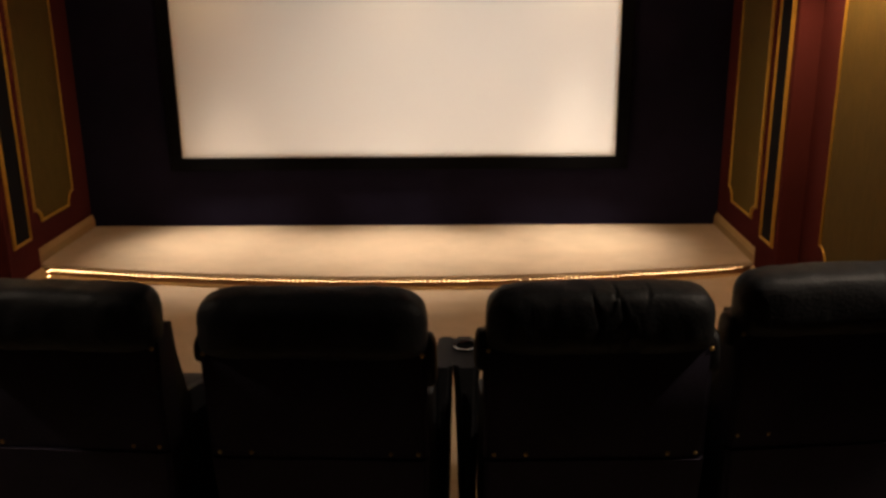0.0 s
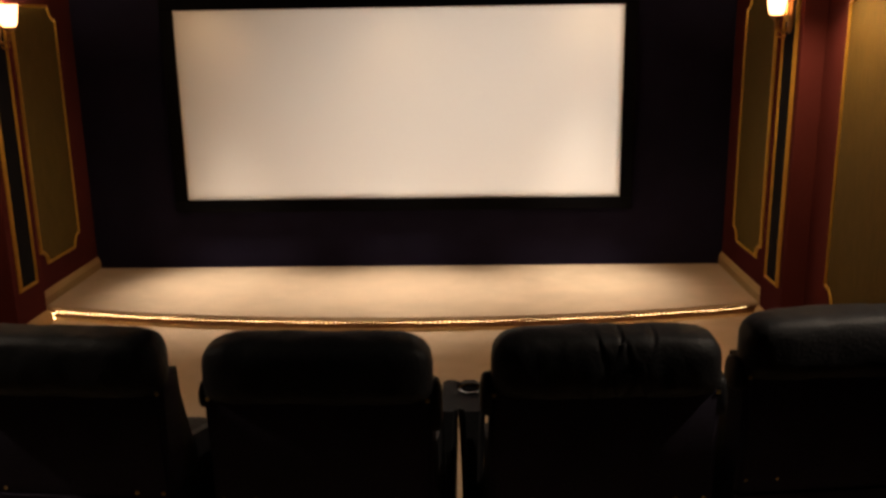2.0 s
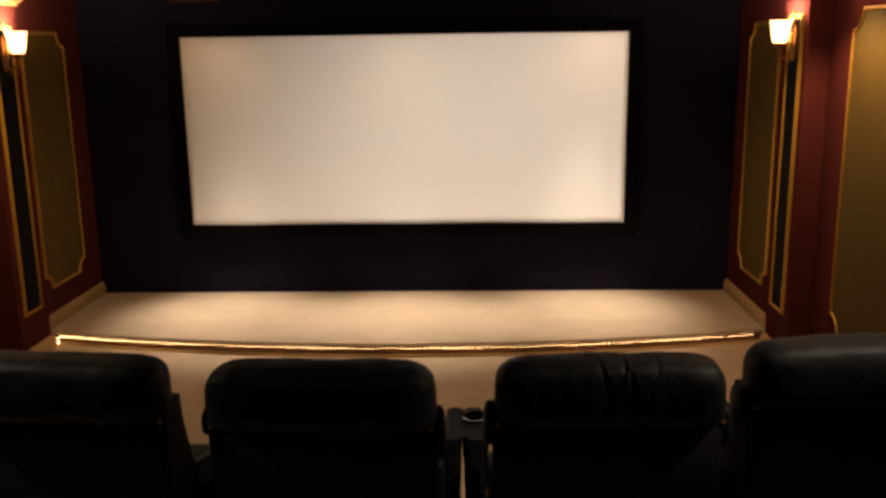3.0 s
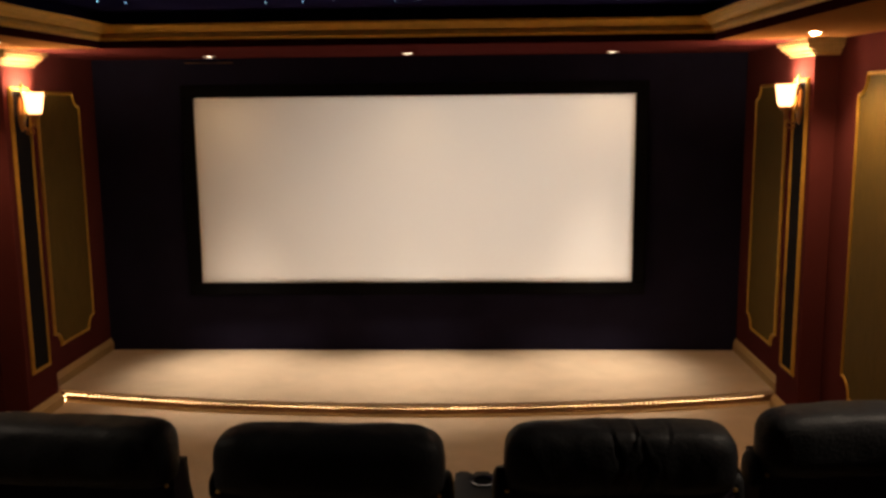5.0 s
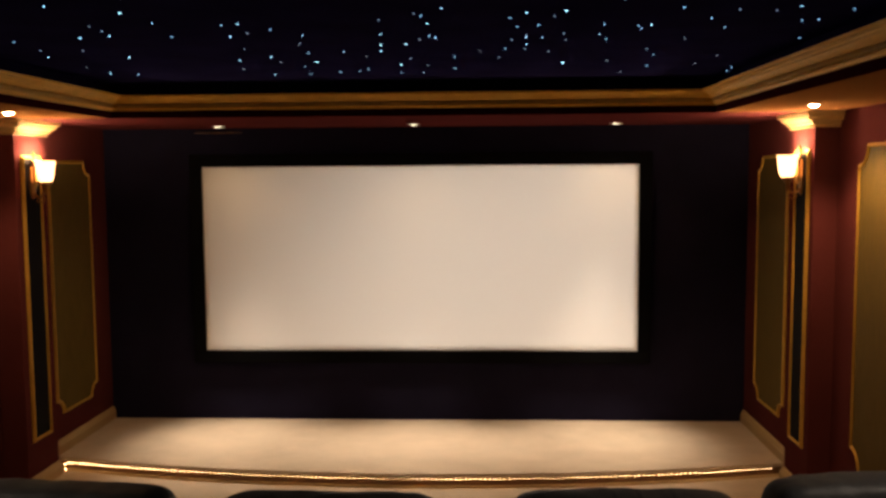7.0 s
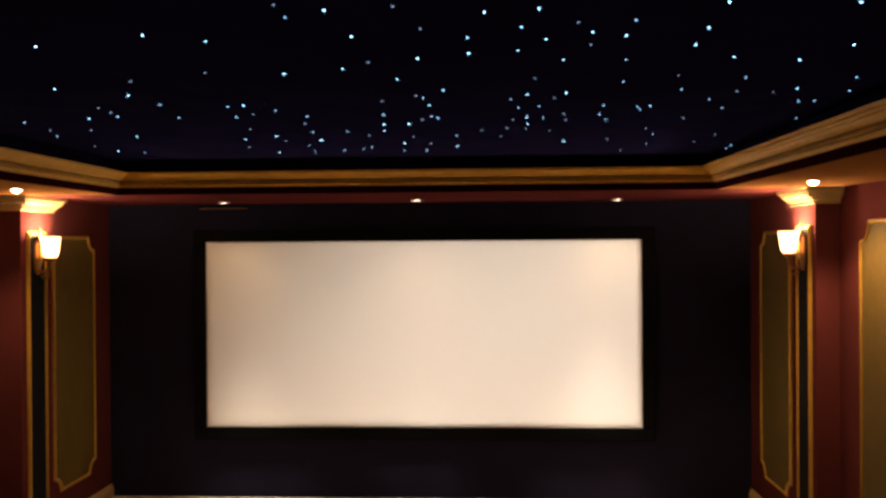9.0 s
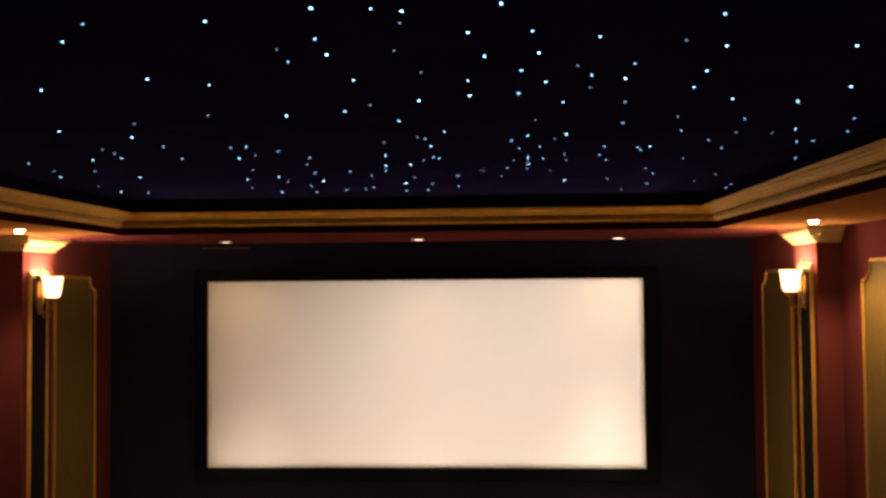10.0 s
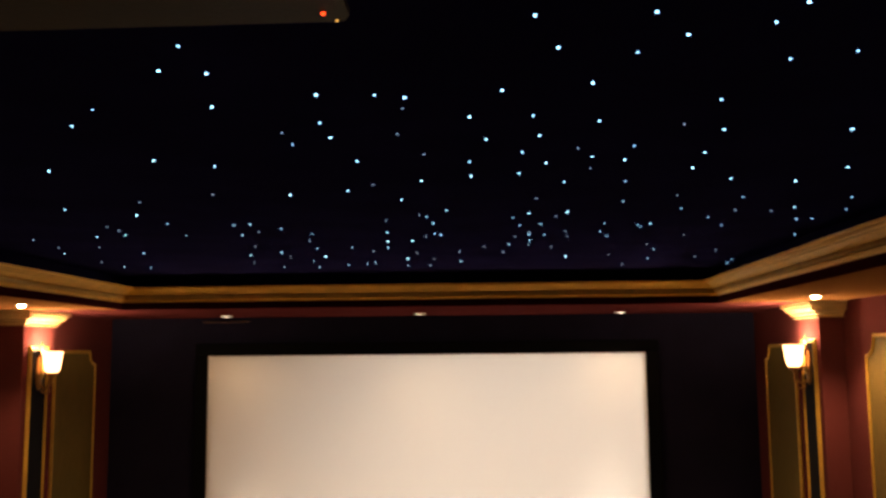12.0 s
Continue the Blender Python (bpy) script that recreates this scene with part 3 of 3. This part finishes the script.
# ---- recliner chairs ----
def cushion(w, d, h, e=4.0, place=(0, 0, 0), rows=14, cols=30, crease=0.0, seed=0, sag=0.0, square=5):
    """A stuffed, rounded cushion with soft folds; w, d, h are whole sizes."""
    bm = bmesh.new()
    rings = []
    for i in range(cols + 1):
        u = -1 + 2 * i / cols
        u = math.copysign(abs(u) ** 0.8, u)
        shrink = max(0.0, 1 - abs(u) ** square) ** 0.5
        ring_v = []
        for j in range(rows * 2):
            a = math.pi * j / rows
            c, s = math.cos(a), math.sin(a)
            y = math.copysign(abs(c) ** (2 / e), c) * d / 2 * (0.25 + 0.75 * shrink)
            z = math.copysign(abs(s) ** (2 / e), s) * h / 2 * (0.15 + 0.85 * shrink if s > 0 else 0.7 + 0.3 * shrink)
            x = u * w / 2
            p = Vector((x, y, z))
            n = 0.004 * noise.noise((x * 9 + seed, y * 14, z * 14)) + 0.0025 * noise.noise((x * 30 + seed, y * 30, z * 40))
            if crease:
                for cx, cz, lean, thick in ((0.030, 0.08, -0.40, 0.006), (0.020, 0.06, 0.45, 0.005), (-0.020, 0.05, -0.32, 0.005), (0.070, 0.0, 0.5, 0.006)):
                    wave = 0.008 * noise.noise((z * 22, cx * 90, seed))
                    off = (x - cx - lean * (z - cz) - wave) / thick
                    fade = max(0.0, 0.5 - c) * (0.55 + 0.6 * noise.noise((z * 16, cx * 50, 3.0)))
                    n += crease * fade * (0.55 * math.exp(-(off - 1.3) ** 2) - math.exp(-off * off))
            p += Vector((0, c, s)) * n
            p.z -= sag * (1 - u * u) * max(0, s)
            ring_v.append(bm.verts.new(p + Vector(place)))
        rings.append(ring_v)
    for a, b in zip(rings, rings[1:]):
        for j in range(rows * 2):
            k = (j + 1) % (rows * 2)
            bm.faces.new((a[j], a[k], b[k], b[j]))
    bm.faces.new(rings[0])
    bm.faces.new(rings[-1])
    return bm


def loft(rows, bm=None, bev=0.02):
    """A body from levels of (z, x0, x1, y0, y1)."""
    bm = bm or bmesh.new()
    rings = []
    for z, x0, x1, y0, y1 in rows:
        rings.append([bm.verts.new(p) for p in ((x0, y0, z), (x1, y0, z), (x1, y1, z), (x0, y1, z))])
    for a, b in zip(rings, rings[1:]):
        for j in range(4):
            bm.faces.new((a[j], a[(j + 1) % 4], b[(j + 1) % 4], b[j]))
    bm.faces.new(rings[0])
    bm.faces.new(rings[-1])
    if bev:
        es = [e for e in bm.edges if abs(e.verts[0].co.z - e.verts[1].co.z) > 0.005 or e.verts[0].co.z in (rows[0][0], rows[-1][0])]
        bmesh.ops.bevel(bm, geom=es, offset=bev, segments=3, affect="EDGES")
    return bm


def recliner(x, y, turn, left, right, top, crease=0.0, cups=(), seed=0, ears=None):
    ob = thing("recliner_chair", "black leather home theatre recliner seen from behind" if not crease else "black leather home theatre recliner with a creased headrest",
               "recliner", (x, y, 0), turn, "front row of recliners")
    part("headrest", cushion(0.566 if crease else 0.580, 0.16, 0.172, 3.2, (0, 0.05, top - 0.0855), rows=22, cols=150 if crease else 60, crease=crease, seed=seed, square=9), LEATHER, ob, "padded black leather headrest", True)
    part("backrest", loft([(0.30, -0.27, 0.27, 0.10, 0.30), (0.60, -0.275, 0.275, 0.05, 0.24), (top - 0.14, -0.275, 0.275, 0.03, 0.20)], bev=0.04), LEATHER, ob, "padded leather backrest", True)
    part("back_panel", loft([(0.56, -0.288, 0.288, 0.035, 0.15), (0.70, -0.286, 0.286, 0.020, 0.14), (top - 0.165, -0.290, 0.290, 0.015, 0.13), (top - 0.128, -0.285, 0.285, 0.03, 0.12)], bev=0.014), BACK_VINYL, ob, "plain black outer back", True)
    part("skirt", loft([(0.05, -0.268, 0.268, 0.075, 0.14), (0.555, -0.288, 0.288, 0.030, 0.14)], bev=0.012), BACK_VINYL, ob, "lower back panel", True)
    for side in (-1, 1):
        if ears and side in ears:
            ear = cushion(0.046, 0.10, ears[side], 2.6, (side * 0.289, 0.072, top - 0.1225 - ears[side] / 2), rows=10, cols=14, seed=seed + side, square=3)
            part("shoulder", ear, LEATHER, ob, "rounded leather shoulder of the back", True)
        x0 = side * 0.262
        outline = [(x0, 0.06, top - 0.15), (x0, 0.12, top - 0.14), (x0, 0.20, 0.66), (x0, 0.44, 0.60), (x0, 0.44, 0.10), (x0, 0.10, 0.10), (x0, 0.05, 0.56)]
        part("side_wing", slab(outline, (side * 0.024, 0, 0)), LEATHER, ob, "black side of the back")
    part("seat_cushion", cushion(0.55, 0.52, 0.16, 4.5, (0, 0.50, 0.40), seed=seed + 3), LEATHER, ob, "padded leather seat", True)
    part("seat_base", block(-0.28, 0.28, 0.13, 0.70, 0.05, 0.34, 0.02), BACK_VINYL, ob, "black seat base")
    part("footrest", loft([(0.07, -0.27, 0.27, 0.70, 0.75), (0.40, -0.27, 0.27, 0.70, 0.78)], bev=0.02), LEATHER, ob, "folded leather footrest", True)
    for side, width in ((-1, left), (1, right)):
        x0, x1 = sorted((side * 0.285, side * (0.285 + width)))
        arm = part("armrest", loft([(0.05, x0 + 0.012, x1 - 0.012, 0.40, 0.72), (0.54, x0 - 0.002, x1 + 0.002, 0.46, 0.73), (0.62, x0 - 0.007, x1 + 0.007, 0.48, 0.73)], bev=min(0.02, width * 0.3)), LEATHER, ob, "padded black armrest", True)
        if side in cups:
            cx = (x0 + x1) / 2
            part("cup_holder", lathe([(0.030, 0.600), (0.030, 0.626), (0.040, 0.628), (0.040, 0.621), (0.036, 0.618)], 28, (cx, 0.64, 0)), CHROME, arm, "chrome cup holder ring", True)
            part("cup_well", lathe([(0.0001, 0.6212), (0.0295, 0.6212), (0.0295, 0.6225), (0.0001, 0.6225)], 24, (cx, 0.64, 0)), VELVET, arm, "dark cup well")
    low = 0.573 if top < 1.05 else 0.60
    for bx, bz, by in ((-0.262, low, 0.033), (-0.178, low, 0.033), (0.190, low, 0.033), (0.262, low, 0.033), (-0.278, top - 0.160, 0.0155), (0.278, top - 0.160, 0.0155)):
        bm = bmesh.new()
        bmesh.ops.create_uvsphere(bm, u_segments=10, v_segments=6, radius=1, matrix=Matrix.Translation((bx, by, bz)) @ Matrix.Diagonal((0.006, 0.004, 0.006, 1)))
        part("stud", bm, BRASS, ob, "small brass stud", True)
    return ob


recliner(-0.738, 1.03, -4, 0.10, 0.045, 1.024, seed=1)
recliner(-0.045, 0.98, -1.5, 0.035, 0.040, 1.020, seed=7, ears={-1: 0.075, 1: 0.14})
recliner(0.677, 0.98, 1.5, 0.070, 0.015, 1.034, crease=0.0065, cups=(-1,), seed=13, ears={-1: 0.11, 1: 0.12})
recliner(1.322, 1.06, 6, 0.015, 0.10, 1.054, seed=19, ears={-1: 0.085})
